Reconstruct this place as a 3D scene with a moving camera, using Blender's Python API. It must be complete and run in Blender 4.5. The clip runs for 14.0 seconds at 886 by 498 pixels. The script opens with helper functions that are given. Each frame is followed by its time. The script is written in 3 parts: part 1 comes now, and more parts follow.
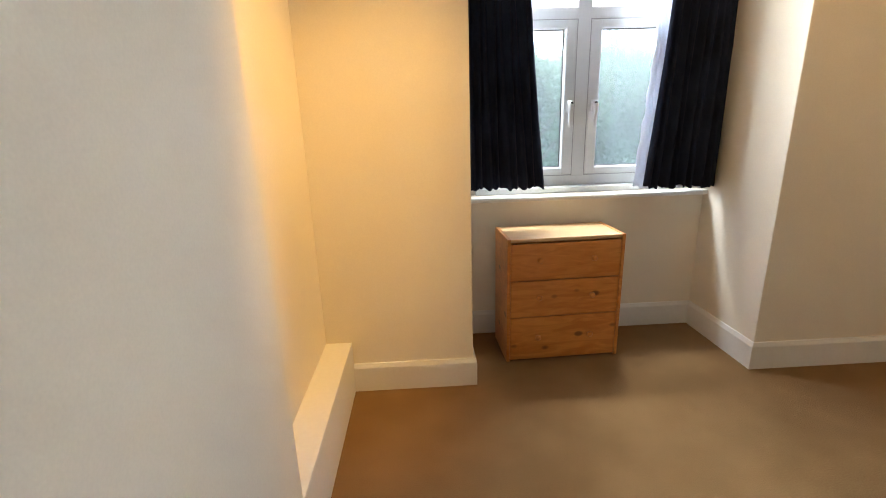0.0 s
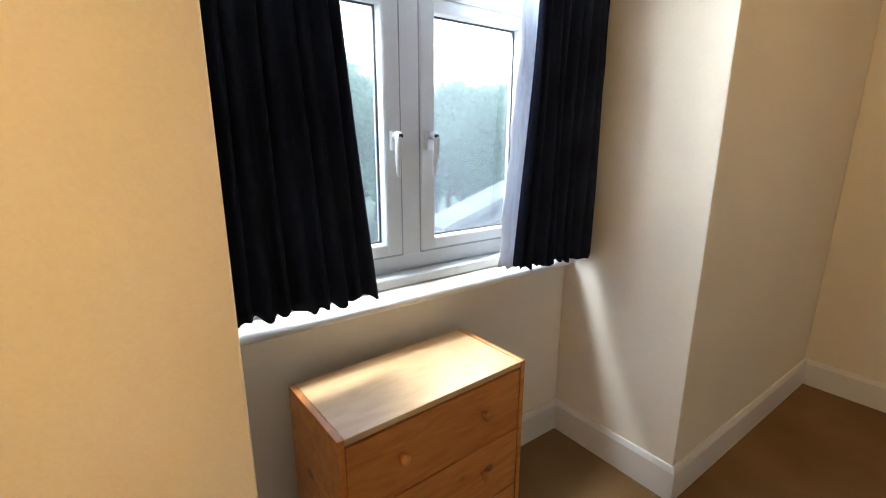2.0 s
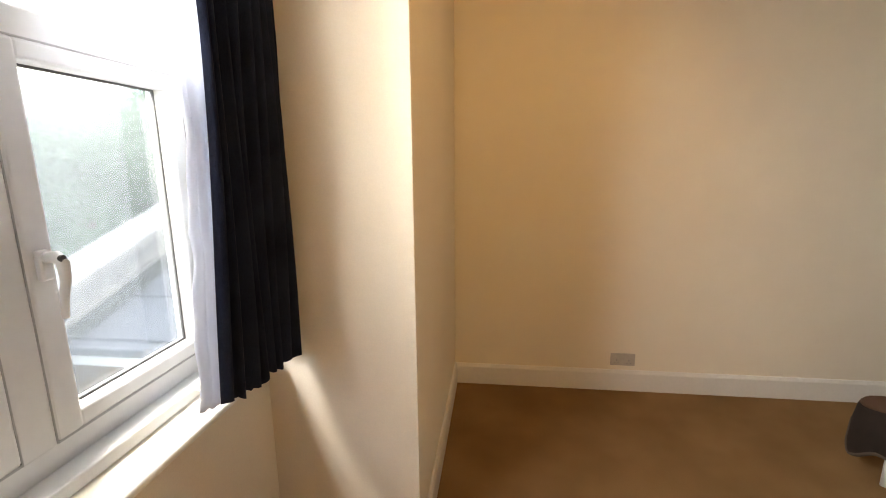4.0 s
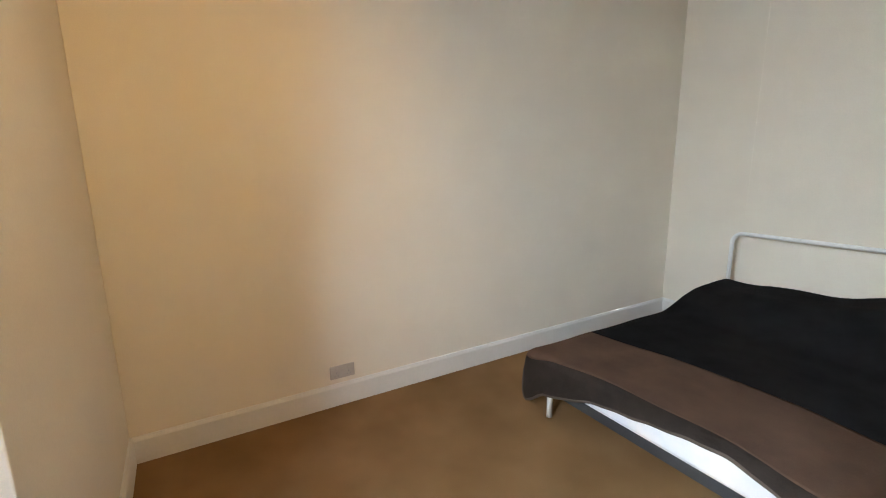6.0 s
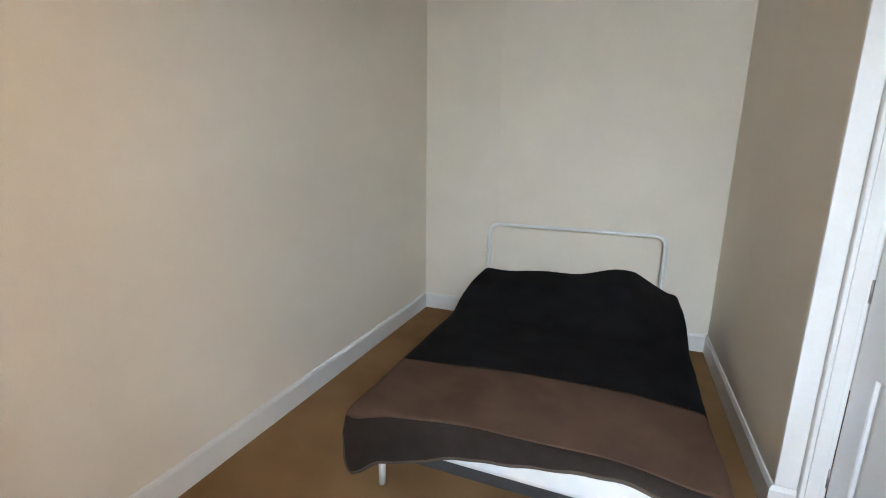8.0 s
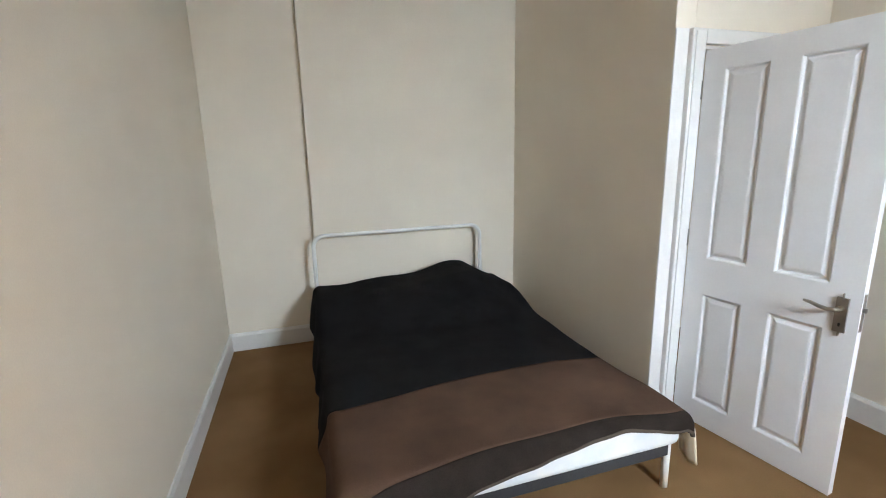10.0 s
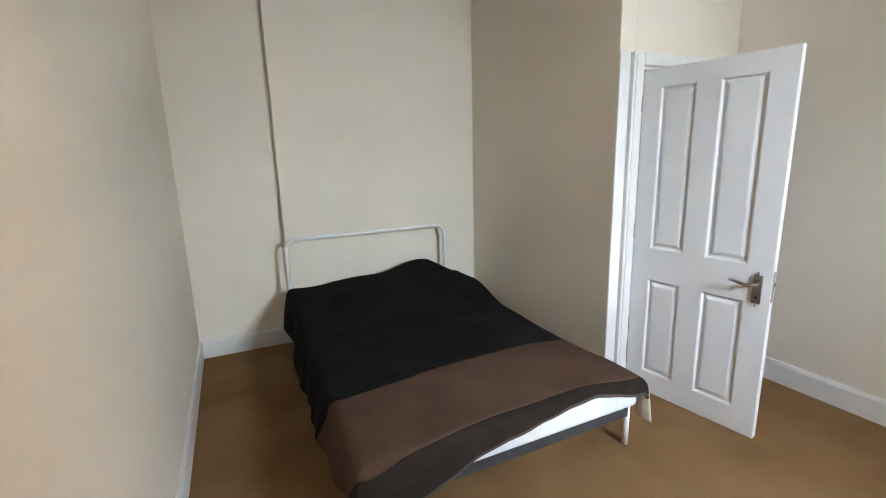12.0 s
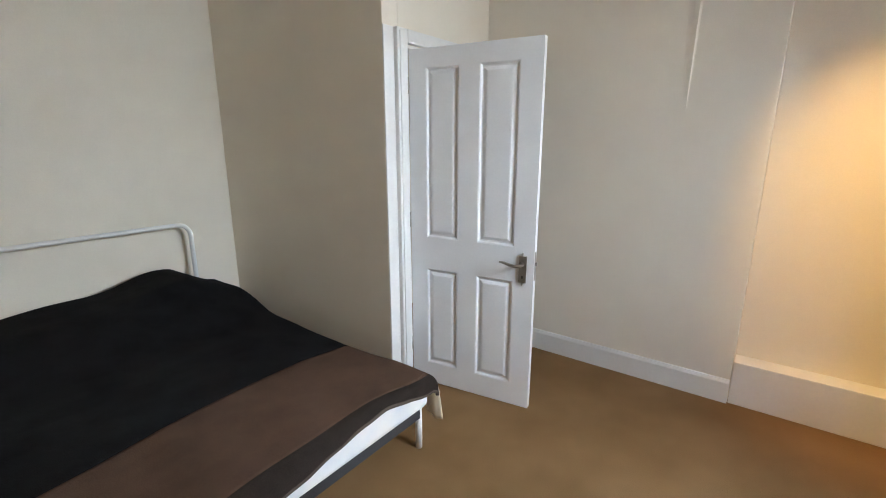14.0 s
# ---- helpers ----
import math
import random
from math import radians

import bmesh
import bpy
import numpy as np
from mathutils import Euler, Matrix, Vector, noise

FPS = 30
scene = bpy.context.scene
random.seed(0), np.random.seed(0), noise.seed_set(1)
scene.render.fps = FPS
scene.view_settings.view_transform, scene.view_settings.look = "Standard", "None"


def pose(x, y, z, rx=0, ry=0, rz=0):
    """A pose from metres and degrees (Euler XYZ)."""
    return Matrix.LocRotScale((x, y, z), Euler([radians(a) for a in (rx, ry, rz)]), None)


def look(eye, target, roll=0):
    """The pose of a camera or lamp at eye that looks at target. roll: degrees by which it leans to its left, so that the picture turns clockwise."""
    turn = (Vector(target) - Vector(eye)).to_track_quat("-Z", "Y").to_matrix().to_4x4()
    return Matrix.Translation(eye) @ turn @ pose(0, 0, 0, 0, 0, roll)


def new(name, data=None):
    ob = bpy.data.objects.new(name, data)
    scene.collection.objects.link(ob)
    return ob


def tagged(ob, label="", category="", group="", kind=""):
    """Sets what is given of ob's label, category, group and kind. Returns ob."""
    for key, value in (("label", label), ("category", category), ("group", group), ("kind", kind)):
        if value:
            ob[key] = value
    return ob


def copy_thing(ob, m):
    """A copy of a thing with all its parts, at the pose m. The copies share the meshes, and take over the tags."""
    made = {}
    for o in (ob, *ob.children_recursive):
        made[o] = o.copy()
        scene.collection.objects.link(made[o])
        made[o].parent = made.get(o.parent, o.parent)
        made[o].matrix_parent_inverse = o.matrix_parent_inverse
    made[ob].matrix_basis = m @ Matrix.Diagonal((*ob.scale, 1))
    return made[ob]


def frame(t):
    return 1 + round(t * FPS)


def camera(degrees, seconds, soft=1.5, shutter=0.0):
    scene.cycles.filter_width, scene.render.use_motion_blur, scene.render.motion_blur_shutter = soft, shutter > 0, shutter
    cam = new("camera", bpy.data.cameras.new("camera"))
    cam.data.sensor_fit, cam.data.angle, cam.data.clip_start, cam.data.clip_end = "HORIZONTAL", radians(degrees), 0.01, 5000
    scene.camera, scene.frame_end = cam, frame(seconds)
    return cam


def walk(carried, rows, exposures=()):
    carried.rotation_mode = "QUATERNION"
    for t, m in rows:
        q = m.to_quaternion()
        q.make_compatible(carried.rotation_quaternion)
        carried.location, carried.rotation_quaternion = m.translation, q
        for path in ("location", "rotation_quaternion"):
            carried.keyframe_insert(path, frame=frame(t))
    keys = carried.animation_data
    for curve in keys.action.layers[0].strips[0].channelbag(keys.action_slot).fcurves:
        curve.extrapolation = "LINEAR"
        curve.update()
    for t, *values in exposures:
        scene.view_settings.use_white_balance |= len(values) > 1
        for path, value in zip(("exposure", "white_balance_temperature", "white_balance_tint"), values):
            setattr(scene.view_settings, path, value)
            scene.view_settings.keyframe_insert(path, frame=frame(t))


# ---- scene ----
cam = camera(89.5, 14.0, soft=1.0)
PATH = [
    (0, (-1.662, -1.988, 1.289), (-1.578, -0.065, 0.743), -1.8),
    (0.5, (-1.707, -1.615, 1.313), (-1.305, 0.265, 0.761), -0.9),
    (1, (-1.657, -1.283, 1.324), (-1.174, 0.582, 0.787), -0.8),
    (1.5, (-1.615, -0.978, 1.33), (-0.893, 0.812, 0.806), 0.3),
    (2, (-1.555, -0.64, 1.368), (-0.41, 0.926, 0.883), 0.1),
    (2.5, (-1.481, -0.387, 1.415), (0.076, 0.799, 1.006), -0.6),
    (3, (-1.477, -0.265, 1.509), (0.294, 0.574, 1.11), -1.5),
    (3.5, (-1.501, -0.248, 1.577), (0.373, 0.327, 1.18), -0.8),
    (4, (-1.456, -0.258, 1.57), (0.49, -0.023, 1.172), -0.5),
    (4.2, (-1.411, -0.263, 1.585), (0.544, -0.193, 1.17), -0.7),
    (6.3, (-1.02, -0.345, 1.54), (0.545, -1.517, 1.135), -0.7),
    (6.5, (-0.92, -0.323, 1.564), (0.54, -1.622, 1.139), -0.6),
    (7, (-0.72, -0.354, 1.567), (0.455, -1.906, 1.11), -0.2),
    (7.5, (-0.507, -0.452, 1.569), (0.451, -2.149, 1.119), 0.5),
    (8, (-0.255, -0.548, 1.542), (0.469, -2.361, 1.108), 0.8),
    (8.5, (0.038, -0.636, 1.54), (0.371, -2.558, 1.099), -0.1),
    (10.8, (1.077, -0.731, 1.527), (0.342, -2.546, 1.118), -1.4),
    (11, (1.105, -0.693, 1.534), (0.368, -2.506, 1.126), -1.4),
    (11.5, (1.15, -0.605, 1.562), (0.392, -2.409, 1.148), -1.6),
    (12, (1.129, -0.607, 1.56), (0.3, -2.377, 1.141), -1.6),
    (12.3, (1.085, -0.63, 1.55), (0.17, -2.354, 1.115), -1.5),
    (12.5, (1.087, -0.639, 1.545), (0.091, -2.318, 1.106), -1.3),
    (13, (1.043, -0.687, 1.532), (-0.155, -2.224, 1.082), -1.1),
    (13.5, (0.962, -0.758, 1.495), (-0.423, -2.126, 1.039), -0.6),
    (14, (0.864, -0.861, 1.51), (-0.691, -2.026, 1.039), -0.0),
]
EXPOSURES = [(0.0, 2.68, 6600, 12), (0.5, 2.58, 6450, 11), (1.5, 2.5, 6350, 11), (2.0, 2.42, 6250, 11), (2.5, 2.4, 6800, 13), (3.0, 2.36, 7300, 15), (4.2, 2.6, 7800, 17), (6.5, 2.85, 5850, 10),
             (7.0, 2.85, 5850, 10), (7.5, 2.8, 5900, 10), (8.0, 2.7, 5950, 11), (8.5, 2.75, 6000, 11), (11.0, 2.85, 6050, 11), (12.5, 2.82, 6000, 11), (13.5, 2.88, 6000, 11), (14.0, 2.58, 6000, 11)]
walk(cam, [(t, look(eye, target, roll)) for t, eye, target, roll in PATH], EXPOSURES)

# ---- world, sun and lamps ----
world = bpy.data.worlds.new("sky")
scene.world = world
world.use_nodes = True
wn, wl = world.node_tree.nodes, world.node_tree.links
sky = wn.new("ShaderNodeTexSky")
sky.sky_type = "NISHITA"
sky.sun_disc = False
sky.sun_elevation = radians(38)
sky.sun_rotation = radians(200)
overcast = wn.new("ShaderNodeMix")
overcast.data_type = "RGBA"
overcast.inputs[0].default_value = 0.8
overcast.inputs[7].default_value = (7.1, 8.7, 10.8, 1)
wl.new(sky.outputs[0], overcast.inputs[6])
wl.new(overcast.outputs[2], wn["Background"].inputs[0])
wn["Background"].inputs[1].default_value = 0.15

sun_data = bpy.data.lights.new("sun", "SUN")
sun_data.energy, sun_data.angle, sun_data.color = 0.7, radians(20), (1, 0.95, 0.88)
sun = new("sun", sun_data)
sun.matrix_world = look((0, 0, 30), (-8, 22, 0))

# sky light guided through the window opening
portal_data = bpy.data.lights.new("window_skylight", "AREA")
portal_data.shape, portal_data.size, portal_data.size_y = "RECTANGLE", 1.3, 1.6
portal_data.cycles.is_portal = True
portal = new("window_skylight", portal_data)
portal.matrix_world = look((-0.716, 0.83, 1.65), (-0.716, -1, 1.65))

# the sky's light at the head of the window opening
head_data = bpy.data.lights.new("window_daylight", "AREA")
head_data.shape, head_data.size, head_data.size_y = "RECTANGLE", 1.2, 0.34
head_data.spread = radians(126)
head_data.energy, head_data.color = 13.5, (0.86, 0.93, 0.95)
head_light = new("window_daylight", head_data)
head_light.matrix_world = look((-0.716, 1.05, 2.20), (0.30, -3.4, -1.0))

# two warm heads of the spotlight bar on the ceiling: one on the niche, one on the window corner
SPOTS = [(Vector((-0.99, -0.92, 2.74)), Vector((-2.16, -0.19, 0.86)), 34.0, 53, 1.0),
         (Vector((-0.75, -0.92, 2.74)), Vector((1.3, -0.30, 1.4)), 9.5, 100, 1.0)]
for at, aim, watts, cone, blend in SPOTS:
    spot_data = bpy.data.lights.new("spot_light", "SPOT")
    spot_data.energy, spot_data.color, spot_data.shadow_soft_size = watts, (1.0, 0.58, 0.17), 0.04
    spot_data.spot_size, spot_data.spot_blend = radians(cone), blend
    spot_light = new("spot_light", spot_data)
    spot_light.matrix_world = look(at, aim)


# ---- materials ----
def material(name, colour, rough=0.6, metal=0.0, var=0.06, scale=4.0, fine=120.0, bump=0.02, second=None, spec=0.4):
    """A surface with broad and fine variation of its colour, and a fine relief."""
    m = bpy.data.materials.new(name)
    m.use_nodes = True
    n, l = m.node_tree.nodes, m.node_tree.links
    b = n["Principled BSDF"]
    b.inputs["Roughness"].default_value, b.inputs["Metallic"].default_value = rough, metal
    b.inputs["Specular IOR Level"].default_value = spec
    co = n.new("ShaderNodeTexCoord")
    broad, grain = n.new("ShaderNodeTexNoise"), n.new("ShaderNodeTexNoise")
    broad.inputs["Scale"].default_value, broad.inputs["Detail"].default_value = scale, 5
    grain.inputs["Scale"].default_value, grain.inputs["Detail"].default_value = fine, 4
    l.new(co.outputs["Object"], broad.inputs["Vector"])
    l.new(co.outputs["Object"], grain.inputs["Vector"])
    add = n.new("ShaderNodeMath")
    add.operation = "ADD"
    half = n.new("ShaderNodeMath")
    half.operation = "MULTIPLY"
    half.inputs[1].default_value = 0.5
    l.new(broad.outputs["Fac"], add.inputs[0])
    l.new(grain.outputs["Fac"], add.inputs[1])
    l.new(add.outputs[0], half.inputs[0])
    ramp = n.new("ShaderNodeValToRGB")
    dark = second or tuple(c * (1 - 2 * var) for c in colour)
    light = tuple(min(1, c * (1 + var)) for c in colour)
    ramp.color_ramp.elements[0].position, ramp.color_ramp.elements[1].position = 0.36, 0.62
    ramp.color_ramp.elements[0].color, ramp.color_ramp.elements[1].color = (*dark, 1), (*light, 1)
    l.new(half.outputs[0], ramp.inputs[0])
    l.new(ramp.outputs[0], b.inputs["Base Color"])
    bp = n.new("ShaderNodeBump")
    bp.inputs["Strength"].default_value, bp.inputs["Distance"].default_value = min(1.0, bump * 20), 0.002
    l.new(grain.outputs["Fac"], bp.inputs["Height"])
    l.new(bp.outputs[0], b.inputs["Normal"])
    return m


WALL = material("magnolia_emulsion", (0.80, 0.74, 0.637), 0.75, var=0.02, scale=1.6, fine=190, bump=0.005, spec=0.25)
TRIM = material("white_gloss_paint", (0.76, 0.75, 0.73), 0.38, var=0.015, scale=3, fine=60, bump=0.006)
DOOR = material("white_door_paint", (0.79, 0.80, 0.82), 0.42, var=0.012, scale=5, fine=90, bump=0.012)
CEIL = material("ceiling_emulsion", (0.82, 0.81, 0.77), 0.85, var=0.015, spec=0.2)
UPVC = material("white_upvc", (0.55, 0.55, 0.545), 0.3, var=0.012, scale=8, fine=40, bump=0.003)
PLATE = material("brushed_steel_plate", (0.50, 0.46, 0.42), 0.5, 0.3, var=0.04, scale=20, fine=300)
NICKEL = material("satin_nickel", (0.42, 0.40, 0.37), 0.3, 1.0, var=0.03, scale=30, fine=300, bump=0.005)
BLACKPL = material("dark_plastic", (0.02, 0.02, 0.022), 0.5)
GASKET = material("black_gasket_rubber", (0.11, 0.11, 0.11), 0.7)
SEAL = material("grey_rubber_seal", (0.30, 0.30, 0.30), 0.7)
BASEG = material("dark_grey_base_fabric", (0.045, 0.045, 0.048), 0.95, var=0.15, fine=300)
BEDMET = material("white_powder_coat", (0.82, 0.82, 0.80), 0.35, var=0.015, scale=12)
CURT = material("navy_curtain_cloth", (0.0125, 0.0175, 0.036), 0.9, var=0.25, scale=6, fine=420, bump=0.04, spec=0.15)
LINING = material("white_curtain_lining", (0.60, 0.63, 0.70), 0.8, var=0.03, scale=9, fine=300, bump=0.03, spec=0.2)
ln, ll = LINING.node_tree.nodes, LINING.node_tree.links
tl, mixs = ln.new("ShaderNodeBsdfTranslucent"), ln.new("ShaderNodeMixShader")
tl.inputs[0].default_value = (0.66, 0.69, 0.76, 1)
mixs.inputs[0].default_value = 0.36
ll.new(ln["Principled BSDF"].outputs[0], mixs.inputs[1])
ll.new(tl.outputs[0], mixs.inputs[2])
ll.new(mixs.outputs[0], ln["Material Output"].inputs[0])
BLANK_B = material("black_fleece", (0.0095, 0.0095, 0.0105), 1.0, var=0.3, scale=7, fine=240, bump=0.05, spec=0.1)
BLANK_BR = material("brown_fleece", (0.094, 0.056, 0.038), 1.0, var=0.12, scale=6, fine=240, bump=0.05, spec=0.1)
BLANK_H = material("charcoal_brown_plush", (0.027, 0.0200, 0.0168), 0.95, var=0.16, scale=9, fine=260, bump=0.05, spec=0.15)
BINDING = material("taupe_binding", (0.075, 0.058, 0.045), 0.9, var=0.1)
SHEET = material("white_sheet_cream_patches", (0.80, 0.79, 0.765), 0.85, var=0.02, scale=3.5, fine=7, second=(0.68, 0.73, 0.77), spec=0.2)
CREAM = material("cream_cotton", (0.74, 0.66, 0.52), 0.85, var=0.05, scale=14, fine=200, spec=0.2)
SLATE = material("grey_roof_felt", (0.065, 0.072, 0.08), 0.6, var=0.12, scale=3, fine=40)
STONE = material("pale_coping_stone", (0.15, 0.15, 0.14), 0.9, var=0.2, scale=4, fine=50)
LEAD = material("weathered_lead", (0.028, 0.034, 0.030), 0.7, var=0.25, scale=5, fine=60)
BRICKM = material("brown_render", (0.12, 0.09, 0.06), 0.9, var=0.15)
GROUND = material("grass_ground", (0.07, 0.09, 0.045), 0.95, var=0.25, scale=0.2, fine=4)
BARK = material("tree_bark", (0.10, 0.08, 0.06), 0.95, var=0.2)
LEAF = material("tree_leaves", (0.062, 0.118, 0.066), 0.8, var=0.12, scale=0.6, fine=8)
ln, ll = LEAF.node_tree.nodes, LEAF.node_tree.links
tl, mixs = ln.new("ShaderNodeBsdfTranslucent"), ln.new("ShaderNodeMixShader")
tl.inputs[0].default_value = (0.11, 0.21, 0.115, 1)
mixs.inputs[0].default_value = 0.45
ll.new(ln["Principled BSDF"].outputs[0], mixs.inputs[1])
ll.new(tl.outputs[0], mixs.inputs[2])
ll.new(mixs.outputs[0], ln["Material Output"].inputs[0])
CARW = material("white_car_paint", (0.75, 0.75, 0.75), 0.25)
CARG = material("dark_car_glass", (0.02, 0.02, 0.025), 0.1)
TYRE = material("tyre_rubber", (0.02, 0.02, 0.02), 0.8)

# carpet: short pile, brown, with faint pale wear and darker foot marks
CARPET = material("brown_carpet", (0.234, 0.141, 0.067), 1.0, var=0.12, scale=2.6, fine=210, bump=0.09, second=(0.178, 0.101, 0.043), spec=0.05)


def pine(name, dark, light, knots=0.8):
    m = bpy.data.materials.new(name)
    m.use_nodes = True
    n, l = m.node_tree.nodes, m.node_tree.links
    b = n["Principled BSDF"]
    b.inputs["Roughness"].default_value = 0.36
    b.inputs["Coat Weight"].default_value = 0.35
    b.inputs["Coat Roughness"].default_value = 0.28
    co, info = n.new("ShaderNodeTexCoord"), n.new("ShaderNodeObjectInfo")
    shift = n.new("ShaderNodeVectorMath")
    shift.operation = "ADD"
    mul = n.new("ShaderNodeMath")
    mul.operation = "MULTIPLY"
    mul.inputs[1].default_value = 7.0
    l.new(info.outputs["Random"], mul.inputs[0])
    l.new(co.outputs["Object"], shift.inputs[0])
    l.new(mul.outputs[0], shift.inputs[1])
    mp = n.new("ShaderNodeMapping")
    mp.inputs["Scale"].default_value = (1.6, 6, 9)
    l.new(shift.outputs[0], mp.inputs["Vector"])
    no = n.new("ShaderNodeTexNoise")
    no.inputs["Scale"].default_value, no.inputs["Detail"].default_value, no.inputs["Distortion"].default_value = 3.2, 8, 1.2
    l.new(mp.outputs[0], no.inputs["Vector"])
    ramp = n.new("ShaderNodeValToRGB")
    e = ramp.color_ramp.elements
    e[0].position, e[1].position = 0.35, 0.65
    e[0].color, e[1].color = dark, light
    l.new(no.outputs["Fac"], ramp.inputs[0])
    mp2 = n.new("ShaderNodeMapping")
    mp2.inputs["Scale"].default_value = (6.2, 6.2, 9.5)
    l.new(shift.outputs[0], mp2.inputs["Vector"])
    vo = n.new("ShaderNodeTexVoronoi")
    vo.inputs["Scale"].default_value = 1.0
    l.new(mp2.outputs[0], vo.inputs["Vector"])
    kn = n.new("ShaderNodeValToRGB")
    k = kn.color_ramp.elements
    k[0].position, k[1].position = 0.10, 0.18
    k[0].color, k[1].color = (0.16, 0.12, 0.10, 1), (1, 1, 1, 1)
    l.new(vo.outputs["Distance"], kn.inputs[0])
    mx = n.new("ShaderNodeMix")
    mx.data_type, mx.blend_type = "RGBA", "MULTIPLY"
    mx.inputs[0].default_value = knots
    l.new(ramp.outputs[0], mx.inputs[6])
    l.new(kn.outputs[0], mx.inputs[7])
    l.new(mx.outputs[2], b.inputs["Base Color"])
    bp = n.new("ShaderNodeBump")
    bp.inputs["Strength"].default_value, bp.inputs["Distance"].default_value = 0.25, 0.001
    l.new(no.outputs["Fac"], bp.inputs["Height"])
    l.new(bp.outputs[0], b.inputs["Normal"])
    return m


PINE = pine("lacquered_pine", (0.50, 0.165, 0.027, 1), (0.64, 0.265, 0.056, 1))
# paler pine for the chest top, light falling on it put into the colour
PINE_TOP = pine("lit_top_pine", (0.66, 0.40, 0.19, 1), (0.74, 0.49, 0.26, 1), 0.12)


def glass(name, rough):
    m = bpy.data.materials.new(name)
    m.use_nodes = True
    n, l = m.node_tree.nodes, m.node_tree.links
    b = n["Principled BSDF"]
    b.inputs["Base Color"].default_value = (0.80, 0.83, 0.84, 1)
    b.inputs["Transmission Weight"].default_value = 1.0
    b.inputs["IOR"].default_value = 1.45
    b.inputs["Roughness"].default_value = rough
    return m


GLASS = glass("rain_hazed_glass", 0.05)
gn, gl = GLASS.node_tree.nodes, GLASS.node_tree.links
film_wet, film_mix = gn.new("ShaderNodeBsdfTranslucent"), gn.new("ShaderNodeMixShader")
film_wet.inputs[0].default_value = (0.80, 0.86, 0.92, 1)
film_mix.inputs[0].default_value = 0.032
gl.new(gn["Principled BSDF"].outputs[0], film_mix.inputs[1])
gl.new(film_wet.outputs[0], film_mix.inputs[2])
gl.new(film_mix.outputs[0], gn["Material Output"].inputs[0])
CLEAR = glass("clear_glass", 0.0)

glow_mat = bpy.data.materials.new("glowing_bulb_glass")
glow_mat.use_nodes = True
glow_mat.node_tree.nodes["Principled BSDF"].inputs["Emission Color"].default_value = (1, 0.7, 0.35, 1)
glow_mat.node_tree.nodes["Principled BSDF"].inputs["Emission Strength"].default_value = 2.0


# ---- mesh helpers ----
def link_mesh(name, bm, mat, parent=None, label="", smooth=False):
    me = bpy.data.meshes.new(name)
    bmesh.ops.recalc_face_normals(bm, faces=bm.faces)
    bm.to_mesh(me)
    bm.free()
    me.materials.append(mat)
    if smooth:
        for p in me.polygons:
            p.use_smooth = True
    ob = new(name, me)
    if parent:
        ob.parent = parent
    if label:
        ob["label"] = label
    return ob


def part(name, bm, mat, parent, label="", smooth=False):
    return link_mesh(name, bm, mat, parent, label, smooth)


def thing(name, label, category, m=None, group="", kind=""):
    ob = new(name)
    if m is not None:
        ob.matrix_world = m
    return tagged(ob, label, category, group, kind)


def box(bm, a, b, bevel=0.0, seg=2):
    """A box between two corners, its edges rounded by bevel."""
    a, b = Vector(a), Vector(b)
    r = bmesh.ops.create_cube(bm, size=1)
    vs = r["verts"]
    for v in vs:
        v.co = Vector(((a[i] + b[i]) / 2 + v.co[i] * abs(b[i] - a[i])) for i in range(3))
    if bevel:
        es = list({e for v in vs for e in v.link_edges})
        bmesh.ops.bevel(bm, geom=es, offset=bevel, segments=seg, affect="EDGES", profile=0.5)
    return bm


def boxed(a, b, bevel=0.0, seg=2):
    return box(bmesh.new(), a, b, bevel, seg)


def tube(bm, pts, r, seg=12, closed_ends=True):
    """A round bar along points."""
    pts = [Vector(p) for p in pts]
    rings = []
    up = None
    for i, p in enumerate(pts):
        d = (pts[min(i + 1, len(pts) - 1)] - pts[max(i - 1, 0)]).normalized()
        if up is None:
            up = d.orthogonal().normalized()
        else:
            up = (up - d * up.dot(d)).normalized()
        side = d.cross(up)
        rr = r[i] if isinstance(r, (list, tuple)) else r
        rings.append([bm.verts.new(p + (up * math.cos(2 * math.pi * k / seg) + side * math.sin(2 * math.pi * k / seg)) * rr) for k in range(seg)])
    for a, b in zip(rings, rings[1:]):
        for k in range(seg):
            bm.faces.new((a[k], a[(k + 1) % seg], b[(k + 1) % seg], b[k]))
    if closed_ends:
        bm.faces.new(rings[0][::-1])
        bm.faces.new(rings[-1])
    return bm


def sweep(bm, path, profile):
    """A moulding along a plan polyline, mitred at its corners; profile points (out to the left of the way, up)."""
    pts = [Vector((p[0], p[1])) for p in path]
    rows = []
    for i, p in enumerate(pts):
        d0 = (p - pts[i - 1]).normalized() if i else (pts[1] - p).normalized()
        d1 = (pts[i + 1] - p).normalized() if i < len(pts) - 1 else d0
        n0, n1 = Vector((-d0.y, d0.x)), Vector((-d1.y, d1.x))
        mi = (n0 + n1) / (1 + n0.dot(n1))
        rows.append([bm.verts.new((p.x + mi.x * o, p.y + mi.y * o, z)) for o, z in profile])
    k = len(profile)
    for a, b in zip(rows, rows[1:]):
        for j in range(k):
            bm.faces.new((a[j], a[(j + 1) % k], b[(j + 1) % k], b[j]))
    bm.faces.new(rows[0])
    bm.faces.new(rows[-1][::-1])
    return bm


def structure(name, bm, mat, label, category):
    return tagged(link_mesh(name, bm, mat), label, category, kind="structure")


